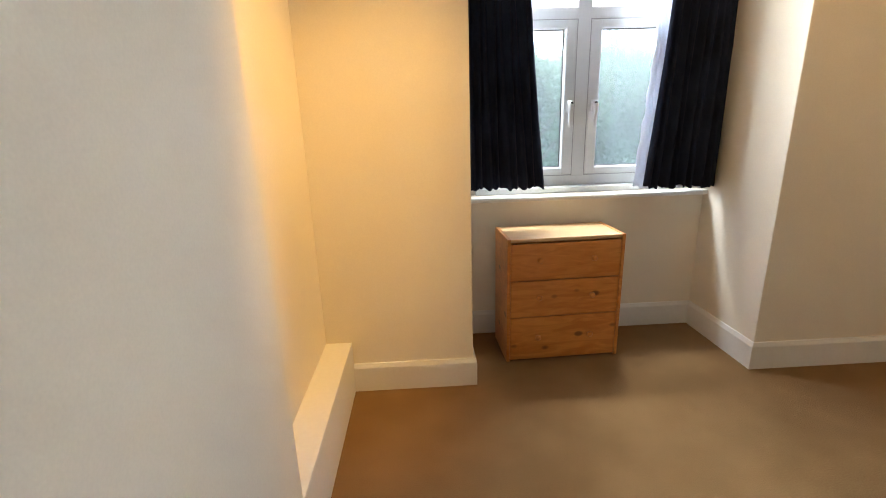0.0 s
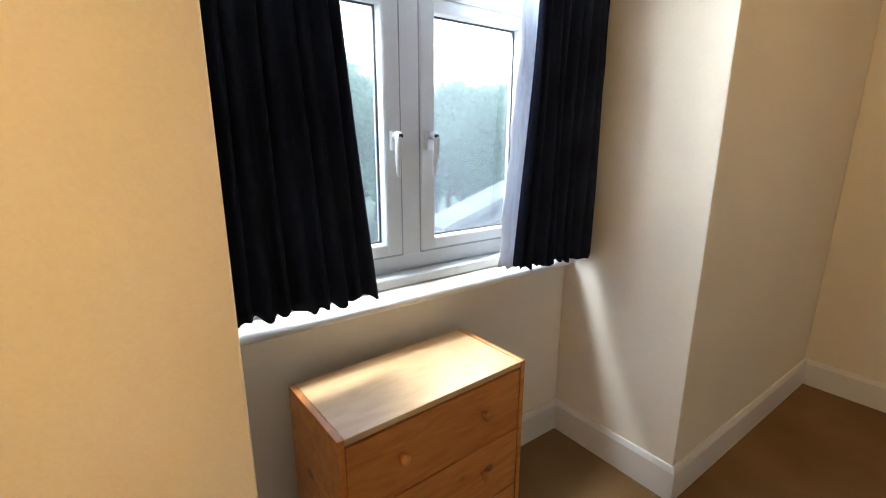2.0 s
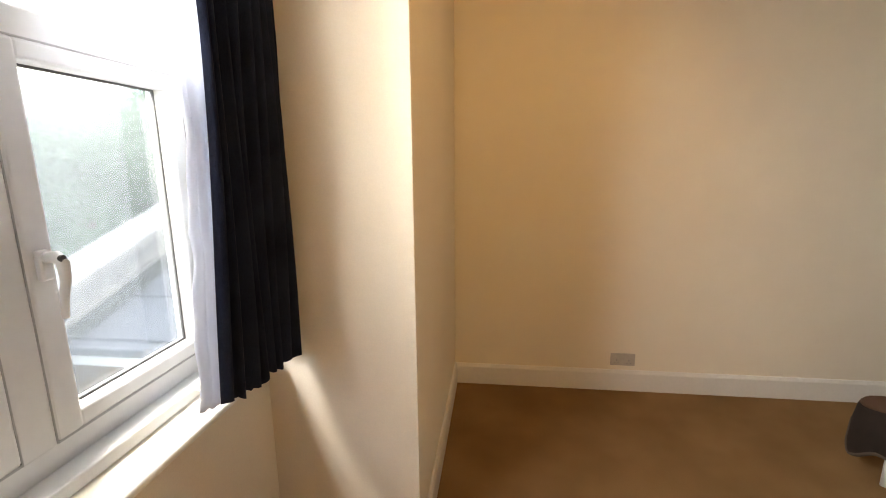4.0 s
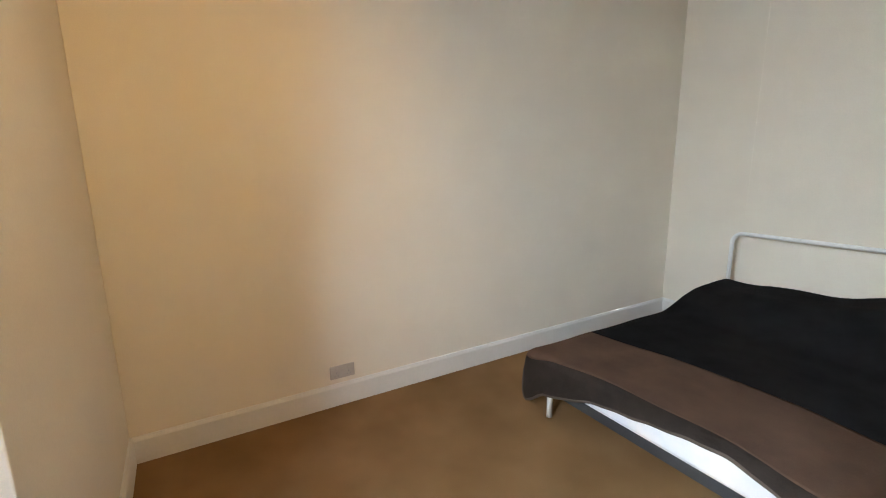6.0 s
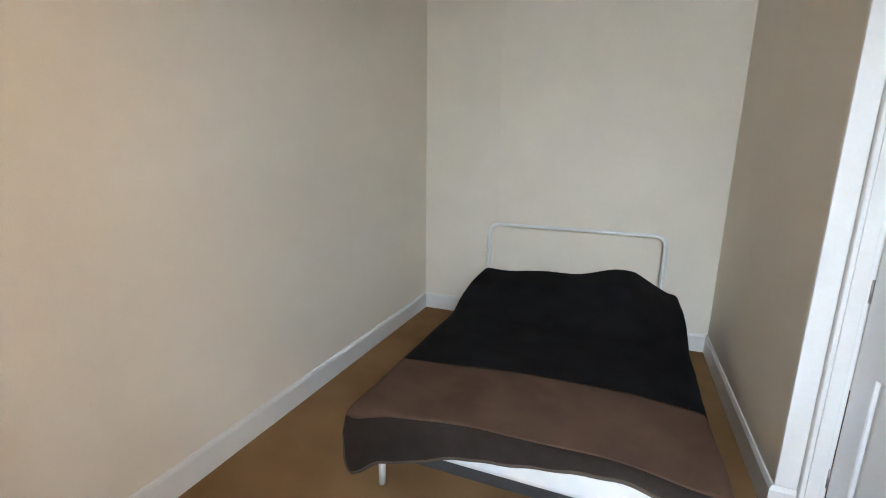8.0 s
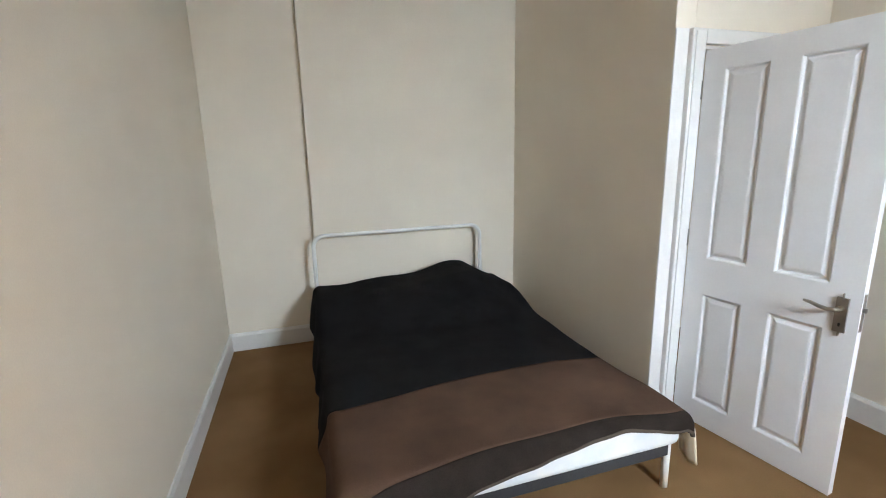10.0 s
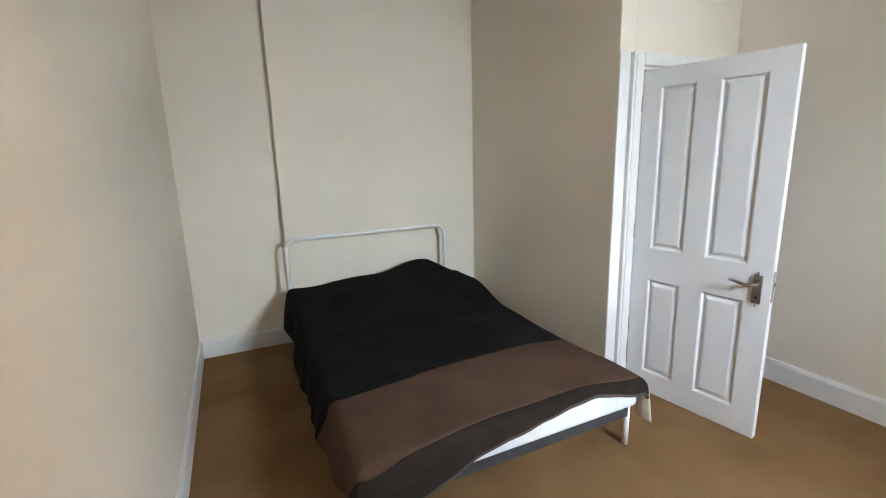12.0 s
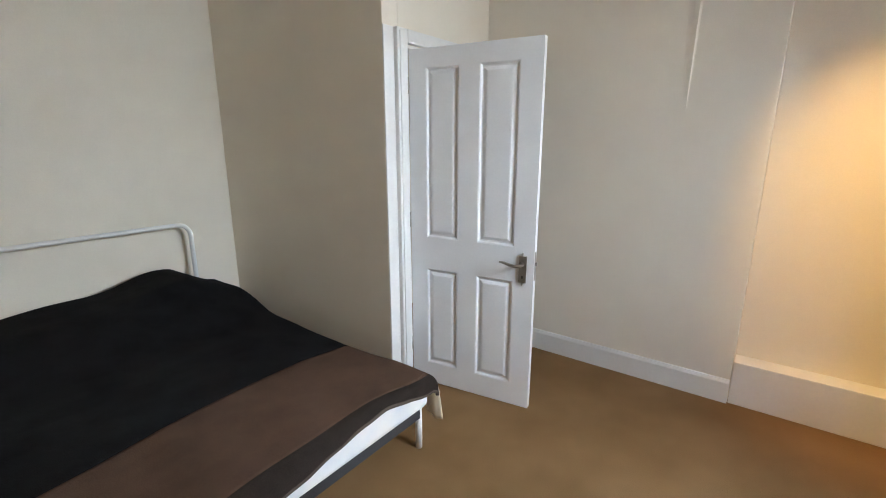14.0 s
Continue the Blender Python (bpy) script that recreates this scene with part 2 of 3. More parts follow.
# ---- the room ----
X_EAST, X_PIER, X_NICHE = 1.49, -2.038, -2.16
H = 2.95
WALL_LABEL = "magnolia painted plaster wall, slightly uneven"
structure("floor", boxed((-2.5, -4.75, -0.2), (1.75, 0.95, 0)), CARPET, "short-pile brown carpet over the whole room", "carpet")
structure("ceiling", boxed((-2.5, -4.75, H), (1.75, 0.97, H + 0.2)), CEIL, "white painted ceiling", "ceiling")


def wall(name, a, b, bevel=0.004):
    return structure(name, boxed(a, b, bevel, 2), WALL, WALL_LABEL, "wall")


wall("wall_east", (X_EAST, -4.70, 0), (1.74, 0.018, H))
wall("wall_south", (-1.10, -4.70, 0), (0.775, -4.387, H))
wall("wall_south_recess", (0.775, -4.70, 0), (X_EAST, -4.462, H))
wall("wall_alcove", (-1.10, -4.387, 0), (-0.978, -2.640, H))
wall("wall_door_side", (-1.135, -2.760, 0), (-1.10, -2.6405, H), 0)
wall("wall_door_head", (-1.905, -2.760, 2.03), (-1.135, -2.6405, H), 0)
wall("wall_door_corner", (-2.29, -2.760, 0), (-1.905, -2.6405, H), 0)
wall("wall_west_pier", (-2.29, -2.640, 0), (X_PIER, -0.930, H))
wall("wall_west_niche", (-2.29, -0.930, 0), (X_NICHE, 0.018, H))
wall("wall_north_west", (-2.29, 0.018, 0), (-1.440, 0.80, H))
wall("wall_north_east", (0.018, 0.018, 0), (1.74, 0.80, H))
wall("wall_under_window", (-1.440, 0.588, 0), (0.018, 0.80, 0.833))
wall("wall_over_window", (-1.440, 0.64, 2.40), (0.018, 0.80, H))
wall("wall_window_jamb_west", (-1.440, 0.655, 0.861), (-1.345, 0.80, 2.40))
wall("wall_window_jamb_east", (-0.088, 0.655, 0.861), (0.018, 0.80, 2.40))
wall("wall_hall_end", (-2.29, -4.20, 0), (-1.10, -4.10, H))
wall("wall_hall_side", (-2.29, -4.10, 0), (-2.19, -2.760, H))

# shallow plaster ridge running down the pier from the ceiling
bm = bmesh.new()
rows = []
for i in range(33):
    z = H - 0.003 - i * 0.043
    k = max(0.0, 1 - i / 31) ** 0.8
    rows.append([bm.verts.new((X_PIER - 0.0015 + h * 0.022 * k, -1.315 + y * (0.45 + 0.55 * k) - 0.0009 * i, z))
                 for y, h in ((-0.11, 0), (-0.07, 0.16), (-0.035, 0.5), (-0.010, 0.92), (0.0, 1.1), (0.006, 0.55), (0.014, 0.16), (0.035, 0.22), (0.06, 0.20), (0.10, 0))])
for p, q in zip(rows, rows[1:]):
    for j in range(9):
        bm.faces.new((p[j], p[j + 1], q[j + 1], q[j]))
structure("wall_ridge", bm, WALL, "vertical plaster ridge fading out down the wall", "wall")

SKIRT = [(-0.002, 0), (0.018, 0), (0.018, 0.126), (0.014, 0.136), (0.009, 0.147), (-0.002, 0.147)]
# walked with the room on the left hand
run = [(-1.058, -2.640), (-0.978, -2.640), (-0.978, -4.387), (0.775, -4.387), (0.775, -4.462), (X_EAST, -4.462), (X_EAST, 0.018), (0.018, 0.018),
       (0.018, 0.588), (-1.440, 0.588), (-1.440, 0.018), (X_PIER + 0.001, 0.018)]
structure("baseboard", sweep(bmesh.new(), run, SKIRT), TRIM, "white gloss skirting board with a rounded top", "skirting board")
run = [(X_PIER, -0.932), (X_PIER, -2.640), (-1.975, -2.640)]
structure("baseboard_west", sweep(bmesh.new(), run, SKIRT), TRIM, "white gloss skirting board with a rounded top", "skirting board")

# boxed-in plinth at the foot of the niche
structure("niche_plinth", boxed((X_NICHE - 0.002, -0.928, 0), (X_PIER + 0.003, 0.016, 0.265), 0.004), TRIM, "white boxed-in ledge along the foot of the niche", "ledge")

# ---- door ----
frame_door = thing("door_frame", "white gloss architrave and lining round the door opening", "door frame", kind="structure")
for x0, x1 in ((-1.1455, -1.060), (-1.982, -1.908)):
    bm = boxed((x0, -2.642, 0), (x1, -2.606, 2.104), 0.006)
    box(bm, (x0 + 0.02, -2.61, 0), (x1 - 0.016, -2.600, 2.088), 0.003)
    part("architrave", bm, TRIM, frame_door)
part("casing_board", boxed((-1.0585, -2.6425, 0.1475), (-0.9785, -2.632, 2.104), 0.003), TRIM, frame_door)
part("architrave", boxed((-1.908, -2.642, 2.032), (-1.1455, -2.606, 2.104), 0.006), TRIM, frame_door)
for x0, x1 in ((-1.148, -1.1335), (-1.9065, -1.892)):
    part("lining", boxed((x0, -2.762, 0), (x1, -2.638, 2.03)), TRIM, frame_door)
part("lining", boxed((-1.892, -2.762, 2.014), (-1.148, -2.638, 2.0295)), TRIM, frame_door)

DW, DH, DT = 0.748, 1.992, 0.038
HINGE, FREE = Vector((-1.146, -2.604)), Vector((-1.262, -1.848))
ang = math.degrees(math.atan2(FREE.y - HINGE.y, FREE.x - HINGE.x))
DW = (FREE - HINGE).length
door = thing("door_1", "white four-panel door standing open, with a satin lever handle", "door", pose(HINGE.x, HINGE.y, 0.006, 0, 0, ang), kind="structure")
# local axes: x from the hinge to the free edge, y to the hall side, z up; seen face at y = 0
PX = [(0.106, 0.310), (0.430, DW - 0.116)]
PZ = [(0.134, 0.752), (0.946, 1.893)]
xs = [0, PX[0][0], PX[0][1], PX[1][0], PX[1][1], DW]
zs = [0, PZ[0][0], PZ[0][1], PZ[1][0], PZ[1][1], DH]
bm = bmesh.new()
for y in (0, DT):
    g = [[bm.verts.new((x, y, z)) for z in zs] for x in xs]
    for i in range(5):
        for j in range(5):
            if not (i in (1, 3) and j in (1, 3)):
                bm.faces.new((g[i][j], g[i + 1][j], g[i + 1][j + 1], g[i][j + 1]))
    if y == 0:
        g0 = g
per = [(i, 0) for i in range(5)] + [(5, j) for j in range(5)] + [(i, 5) for i in range(5, 0, -1)] + [(0, j) for j in range(5, 0, -1)]
for k in range(20):
    (i, j), (p, q) = per[k], per[(k + 1) % 20]
    bm.faces.new((g0[i][j], g0[p][q], g[p][q], g[i][j]))
part("leaf", bm, DOOR, door)
for x0, x1 in PX:
    for z0, z1 in PZ:
        bm = bmesh.new()
        for side in (0, 1):
            loops = []
            for inset, depth in ((0, 0), (0.006, 0.003), (0.012, 0.012), (0.020, 0.013), (0.038, 0.005), (0.046, 0.004)):
                y = depth if side == 0 else DT - depth
                loops.append([bm.verts.new((x, y, z)) for x, z in ((x0 + inset, z0 + inset), (x1 - inset, z0 + inset), (x1 - inset, z1 - inset), (x0 + inset, z1 - inset))])
            for a, b in zip(loops, loops[1:]):
                for k in range(4):
                    bm.faces.new((a[k], a[(k + 1) % 4], b[(k + 1) % 4], b[k]))
            bm.faces.new(loops[-1])
        part("panel", bm, DOOR, door)
hx, hz = DW - 0.060, 0.828
bm = bmesh.new()
box(bm, (hx - 0.021, -0.010, hz - 0.093), (hx + 0.021, 0.0, hz + 0.093), 0.0)
bmesh.ops.bevel(bm, geom=[e for e in bm.edges if abs(e.verts[0].co.y - e.verts[1].co.y) > 0.005], offset=0.019, segments=6, affect="EDGES")
plate = part("handle_plate", bm, NICKEL, door, "satin nickel back plate", smooth=False)
lev = [(hx, -0.008, hz + 0.03), (hx, -0.045, hz + 0.03), (hx - 0.006, -0.054, hz + 0.03), (hx - 0.03, -0.056, hz + 0.026), (hx - 0.06, -0.054, hz + 0.030), (hx - 0.09, -0.052, hz + 0.038), (hx - 0.118, -0.05, hz + 0.040)]
part("lever", tube(bmesh.new(), lev, [0.011, 0.010, 0.010, 0.009, 0.0085, 0.008, 0.006]), NICKEL, plate, "curved lever handle", smooth=True)
part("keyhole", boxed((hx - 0.004, -0.0115, hz - 0.05), (hx + 0.004, -0.009, hz - 0.034), 0.001), BLACKPL, plate)
bm = boxed((DW - 0.002, 0.008, hz - 0.06), (DW + 0.0015, 0.030, hz + 0.10))
latch = part("latch_plate", bm, NICKEL, door)
part("latch", boxed((DW, 0.013, hz + 0.024), (DW + 0.012, 0.025, hz + 0.044), 0.002), NICKEL, latch)
for z in (0.2, 1.0, 1.76):
    part("hinge", tube(bmesh.new(), [(-0.006, -0.004, z), (-0.006, -0.004, z + 0.09)], 0.006), NICKEL, door, smooth=True)

# ---- window ----
win = thing("window_1", "white plastic casement window, two opening lights under fixed lights", "window", kind="structure")
WX0, WX1, WC = -1.345, -0.088, -0.7165
ZB, ZT, ZTR = 0.895, 2.40, 1.846
Y0, Y1 = 0.700, 0.775


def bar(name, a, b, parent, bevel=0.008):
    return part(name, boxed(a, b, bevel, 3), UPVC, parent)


bar("frame", (WX0, Y0, ZB), (WX0 + 0.055, Y1, ZT), win)
bar("frame", (WX1 - 0.055, Y0, ZB), (WX1, Y1, ZT), win)
bar("frame", (WX0 + 0.05, Y0 + 0.002, ZB), (WX1 - 0.05, Y1, ZB + 0.070), win)
bar("frame", (WX0 + 0.05, Y0 + 0.002, ZT - 0.055), (WX1 - 0.05, Y1, ZT), win)
bar("transom", (WX0 + 0.05, Y0 + 0.001, ZTR - 0.034), (WX1 - 0.05, Y1, ZTR + 0.034), win)
bar("mullion", (WC - 0.042, Y0 - 0.001, ZB + 0.055), (WC + 0.042, Y1, ZT - 0.05), win)
for x0, x1, hs in ((WX0 + 0.052, WC - 0.039, 1), (WC + 0.039, WX1 - 0.052, -1)):
    z0, z1 = ZB + 0.066, ZTR - 0.031
    s, sr = 0.064, 0.044
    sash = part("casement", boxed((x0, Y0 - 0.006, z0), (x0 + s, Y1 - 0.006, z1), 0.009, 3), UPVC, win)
    bar("stile", (x1 - s, Y0 - 0.006, z0), (x1, Y1 - 0.006, z1), sash, 0.009)
    bar("rail", (x0 + s - 0.008, Y0 - 0.005, z0), (x1 - s + 0.008, Y1 - 0.006, z0 + sr), sash, 0.009)
    bar("rail", (x0 + s - 0.008, Y0 - 0.005, z1 - sr), (x1 - s + 0.008, Y1 - 0.006, z1), sash, 0.009)
    bm = bmesh.new()
    gx0, gx1, gz0, gz1 = x0 + s, x1 - s, z0 + sr, z1 - sr
    for a, b in (((gx0 - 0.004, 0.735, gz0 - 0.004), (gx0 + 0.006, 0.741, gz1 + 0.004)), ((gx1 - 0.006, 0.735, gz0 - 0.004), (gx1 + 0.004, 0.741, gz1 + 0.004)),
                 ((gx0 + 0.006, 0.735, gz0 - 0.004), (gx1 - 0.006, 0.741, gz0 + 0.006)), ((gx0 + 0.006, 0.735, gz1 - 0.006), (gx1 - 0.006, 0.741, gz1 + 0.004))):
        box(bm, a, b)
    part("gasket", bm, GASKET, sash, "black rubber glazing gasket")
    pane = part("pane", boxed((gx0 - 0.006, 0.7415, gz0 - 0.006), (gx1 + 0.006, 0.7475, gz1 + 0.006)), GLASS, sash, "clear glass spotted with rain")
    pane.visible_shadow = False
    bm = bmesh.new()
    for p, q in (((x0 - 0.003, Y0 - 0.002, z0 - 0.003), (x0 + 0.001, Y0 + 0.02, z1 + 0.005)), ((x1 - 0.001, Y0 - 0.002, z0 - 0.005), (x1 + 0.003, Y0 + 0.02, z1 + 0.003)),
                 ((x0 + 0.001, Y0 - 0.002, z0 - 0.005), (x1 - 0.001, Y0 + 0.02, z0 + 0.001)), ((x0 + 0.001, Y0 - 0.002, z1 - 0.001), (x1 - 0.001, Y0 + 0.02, z1 + 0.003))):
        box(bm, p, q)
    part("seal", bm, SEAL, sash, "grey weather seal")
    # cranked handle hanging down from its lock
    hx = x1 - s / 2 if hs == 1 else x0 + s / 2
    hz = 1.355
    hd = part("handle", boxed((hx - 0.014, Y0 - 0.022, hz - 0.032), (hx + 0.014, Y0 - 0.004, hz + 0.034), 0.006, 3), UPVC, sash, "white cranked window handle")
    pts = [(hx, Y0 - 0.018, hz + 0.018), (hx, Y0 - 0.045, hz + 0.020), (hx - 0.004 * hs, Y0 - 0.054, hz + 0.005), (hx - 0.006 * hs, Y0 - 0.052, hz - 0.03), (hx - 0.003 * hs, Y0 - 0.044, hz - 0.07), (hx, Y0 - 0.042, hz - 0.115)]
    part("grip", tube(bmesh.new(), pts, [0.012, 0.013, 0.0125, 0.0105, 0.009, 0.007]), UPVC, hd, smooth=True)
    part("lock_button", tube(bmesh.new(), [(hx, Y0 - 0.05, hz + 0.016), (hx, Y0 - 0.061, hz + 0.016)], 0.008), BLACKPL, hd)
for x0, x1 in ((WX0 + 0.05, WC - 0.04), (WC + 0.04, WX1 - 0.05)):
    p = part("pane", boxed((x0, 0.7415, ZTR + 0.03), (x1, 0.7475, ZT - 0.05)), CLEAR, win, "clear fixed glass")
    p.visible_shadow = False
# rain on the outside of the glass
rng = random.Random(4)
bm = bmesh.new()
for _ in range(300):
    left = rng.random() < 0.5
    x = rng.uniform(-1.22, -0.83) if left else rng.uniform(-0.60, -0.21)
    z = rng.uniform(1.02, 1.74)
    r = rng.uniform(0.0006, 0.0013)
    k = rng.uniform(1.0, 3.2)
    m = Matrix.LocRotScale((x, 0.7480, z), None, (r, r * 0.5, r * k))
    bmesh.ops.create_icosphere(bm, subdivisions=1, radius=1, matrix=m)
drops = part("raindrops", bm, GLASS, win, "fine raindrops on the outer glass", smooth=True)
drops["kind"] = "stuff"
drops.visible_shadow = False

# window board with a rounded nose, and the deep white ledge behind it
sill = thing("window_sill", "white painted window board with a rounded nose", "window sill", kind="structure")
part("board", boxed((-1.439, 0.545, 0.834), (0.017, 0.790, 0.860), 0.003), WALL, sill, "cream painted window board")
part("nosing", tube(bmesh.new(), [(-1.439, 0.541, 0.849), (-0.75, 0.540, 0.848), (-0.022, 0.541, 0.849)], 0.0135, 14), TRIM, sill, "glossy white rounded nosing", smooth=True)
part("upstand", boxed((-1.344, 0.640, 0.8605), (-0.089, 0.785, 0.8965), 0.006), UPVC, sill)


# ---- curtains ----
def curtain(x_out, x_in_top, x_in_bot, side, pleats, y_out=0.462, y_in=0.462, zt=2.36, zb=0.925, seed=1):
    """A pleated curtain from its wall side to its inner edge, with a pale lining behind it."""
    rg = random.Random(seed)
    ph = [rg.uniform(-0.5, 0.5) for _ in range(pleats + 2)]
    th = thing("curtain", "dark navy pleated curtain with pale lining, drawn aside", "curtain", group="curtains at the window")

    def sheet(off, ext, thick, mat, name, lab, seed2):
        bm = bmesh.new()
        nu, nv = pleats * 10, 60
        grid = []
        for i in range(nu + 1):
            u = i / nu
            col = []
            for j in range(nv + 1):
                v = j / nv
                xi = x_in_top + (x_in_bot - x_in_top) * (v ** 1.4) + ext
                x = x_out + (xi - x_out) * u
                a = u * pleats * 2 * math.pi + ph[int(u * pleats)] * 0.6
                amp = (0.016 + 0.006 * v) * (0.8 + 0.4 * ph[int(u * pleats)]) * (1 if off == 0 else 0.45)
                y = y_out + (y_in - y_out) * u + amp * math.sin(a) + 0.008 * math.sin(5 * v + 9 * u) + off
                x += 0.006 * math.sin(a * 0.5 + 4 * v)
                if off:  # puckers along the lining's seamed edge
                    x += 0.004 * math.sin(46 * v + 2 * math.sin(9 * v)) * u ** 8
                    y += 0.004 * math.sin(31 * v + 1) * u ** 4
                z = zt + (zb - zt) * v + (0.007 * math.sin(a * 0.5 + 1.3) + 0.006 * math.sin(1.3 * a + seed2) + 0.008 * ph[int(u * pleats)]) * max(0, v - 0.9) * 10
                col.append(bm.verts.new((x, y, z)))
            grid.append(col)
        for i in range(nu):
            for j in range(nv):
                bm.faces.new((grid[i][j], grid[i + 1][j], grid[i + 1][j + 1], grid[i][j + 1]))
        ob = part(name, bm, mat, th, lab, smooth=True)
        mod = ob.modifiers.new("thickness", "SOLIDIFY")
        mod.thickness, mod.offset = thick, 0
        return ob
    sheet(0, 0, 0.006, CURT, "cloth", "dark navy cloth", 1)
    # the outer edge turned back to the window wall, added to stop light behind the cloth
    bm = bmesh.new()
    out = 1 if x_out > -0.7 else -1
    cols = [[bm.verts.new((x_out + out * (0.003 + 0.008 * math.sin(2.5 * v) * (v > 0) + 0.003 * math.sin(9 * k)), y_out + 0.004 + (0.640 - y_out) * v, zt + (zb - zt) * k / 10)) for k in range(11)] for v in (0, 0.25, 0.5, 0.75, 1)]
    for p, q in zip(cols, cols[1:]):
        for k in range(10):
            bm.faces.new((p[k], q[k], q[k + 1], p[k + 1]))
    back = part("return", bm, CURT, th, "outer edge turned back to the wall, added to block light", smooth=True)
    mod = back.modifiers.new("thickness", "SOLIDIFY")
    mod.thickness, mod.offset = 0.005, 0
    sheet(0.034, 0.048 * side, 0.003, LINING, "lining", "white lining showing at the inner edge", 2)
    return th


curtain(-1.425, -1.10, -0.985, -0.1, 9, seed=3)
curtain(-0.032, -0.335, -0.398, -1, 8, 0.432, 0.482, zb=0.897, seed=5)
rail = tagged(link_mesh("curtain_rail", boxed((-1.437, 0.44, 2.362), (0.015, 0.49, 2.40), 0.006), UPVC), "slim white curtain rail above the window", "curtain rail")
for k in range(2):
    part("bracket", boxed((-1.30 + k * 1.15, 0.48, 2.37), (-1.27 + k * 1.15, 0.645, 2.395), 0.003), UPVC, rail)

# ---- sockets ----
sock = thing("wall_socket", "grey metal double wall socket just above the skirting", "wall socket", pose(X_EAST, -1.122, 0.224, 0, 0, 0))
part("plate", boxed((-0.010, -0.080, -0.043), (0.001, 0.080, 0.043), 0.004, 3), PLATE, sock)
for y in (-0.04, 0.04):
    part("rocker_switch", boxed((-0.0135, y - 0.008, 0.012), (-0.009, y + 0.008, 0.032), 0.002), PLATE, sock)
    for dy, dz, w, h in ((0, -0.004, 0.003, 0.005), (-0.011, -0.024, 0.004, 0.002), (0.011, -0.024, 0.004, 0.002)):
        part("pin_hole", boxed((-0.0108, y + dy - w, dz - h), (-0.0095, y + dy + w, dz + h)), SEAL, sock)

# ---- ceiling spotlight ----
def turned(profile, seg=24, m=None):
    """A turned shape round the z axis, from rows of radius and height, open at both ends."""
    bm = bmesh.new()
    rings = [[bm.verts.new((r * math.cos(2 * math.pi * a / seg), r * math.sin(2 * math.pi * a / seg), z)) for a in range(seg)] for r, z in profile]
    for a, b in zip(rings, rings[1:]):
        for k in range(seg):
            bm.faces.new((a[k], a[(k + 1) % seg], b[(k + 1) % seg], b[k]))
    if m is not None:
        bm.transform(m)
    return bm


spots = thing("ceiling_spotlight", "white two-headed spotlight bar with warm lit bulbs on the ceiling", "spotlight", pose(-0.87, -0.92, H))
part("ceiling_bar", boxed((-0.20, -0.03, -0.025), (0.20, 0.03, 0.0), 0.006), UPVC, spots)
for at, aim, watts, cone, blend in SPOTS:
    m = Matrix.Translation((0.87, 0.92, -H)) @ look(at, aim)
    back = m @ Vector((0, 0, 0.10))
    part("stem", tube(bmesh.new(), [(back.x, back.y, -0.02), back], 0.006), UPVC, spots, smooth=True)
    head = part("lamp_head", turned([(0.004, 0.112), (0.022, 0.110), (0.030, 0.095), (0.034, 0.06), (0.041, 0.004), (0.039, 0.004), (0.031, 0.06), (0.004, 0.085)], m=m), UPVC, spots, "white metal spotlight head", smooth=True)
    bulb = part("bulb", turned([(0.003, 0.010), (0.026, 0.014), (0.030, 0.022), (0.027, 0.045), (0.003, 0.07)], m=m), glow_mat, head, "warm glowing bulb", smooth=True)
    bulb.visible_shadow = False


# ---- chest of drawers ----
chest = thing("chest_of_drawers", "small pine chest of three drawers with round knobs under the window", "chest of drawers", pose(-0.926, 0.366, 0, 0, 0, 2.3))
CW, CD, CH, T = 0.63, 0.305, 0.70, 0.018
for s in (-1, 1):
    part("side_panel", boxed((s * (CW / 2 - T), -CD / 2, 0), (s * CW / 2, CD / 2, CH), 0.002), PINE, chest)
part("top", boxed((-CW / 2 + T + 0.0006, -CD / 2 + 0.001, CH - T - 0.001), (CW / 2 - T - 0.0006, CD / 2, CH - 0.001), 0.002), PINE_TOP, chest, "paler top board, light from above put into its colour")
part("back_panel", boxed((-CW / 2 + T, CD / 2 - 0.008, 0.03), (CW / 2 - T, CD / 2 - 0.003, CH - T - 0.002)), PINE, chest)
zz = [(0.010, 0.258), (0.262, 0.466), (0.470, 0.672)]
for z0, z1 in zz:
    d = part("drawer", boxed((-CW / 2 + T + 0.002, -CD / 2 + 0.002, z0), (CW / 2 - T - 0.002, -CD / 2 + 0.02, z1), 0.003), PINE, chest)
    for x in (-0.145, 0.145):
        bm = bmesh.new()
        pr = [(0.008, 0.0), (0.0075, -0.008), (0.012, -0.014), (0.0155, -0.020), (0.0145, -0.026), (0.008, -0.0295), (0.001, -0.030)]
        rings = [[bm.verts.new((x + r * math.cos(a * math.pi / 8), -CD / 2 + 0.003 + y, (z0 + z1) / 2 + 0.012 + r * math.sin(a * math.pi / 8))) for a in range(16)] for r, y in pr]
        for a, b in zip(rings, rings[1:]):
            for k in range(16):
                bm.faces.new((a[k], a[(k + 1) % 16], b[(k + 1) % 16], b[k]))
        bm.faces.new(rings[-1])
        part("knob", bm, PINE, d, "round turned knob", smooth=True)

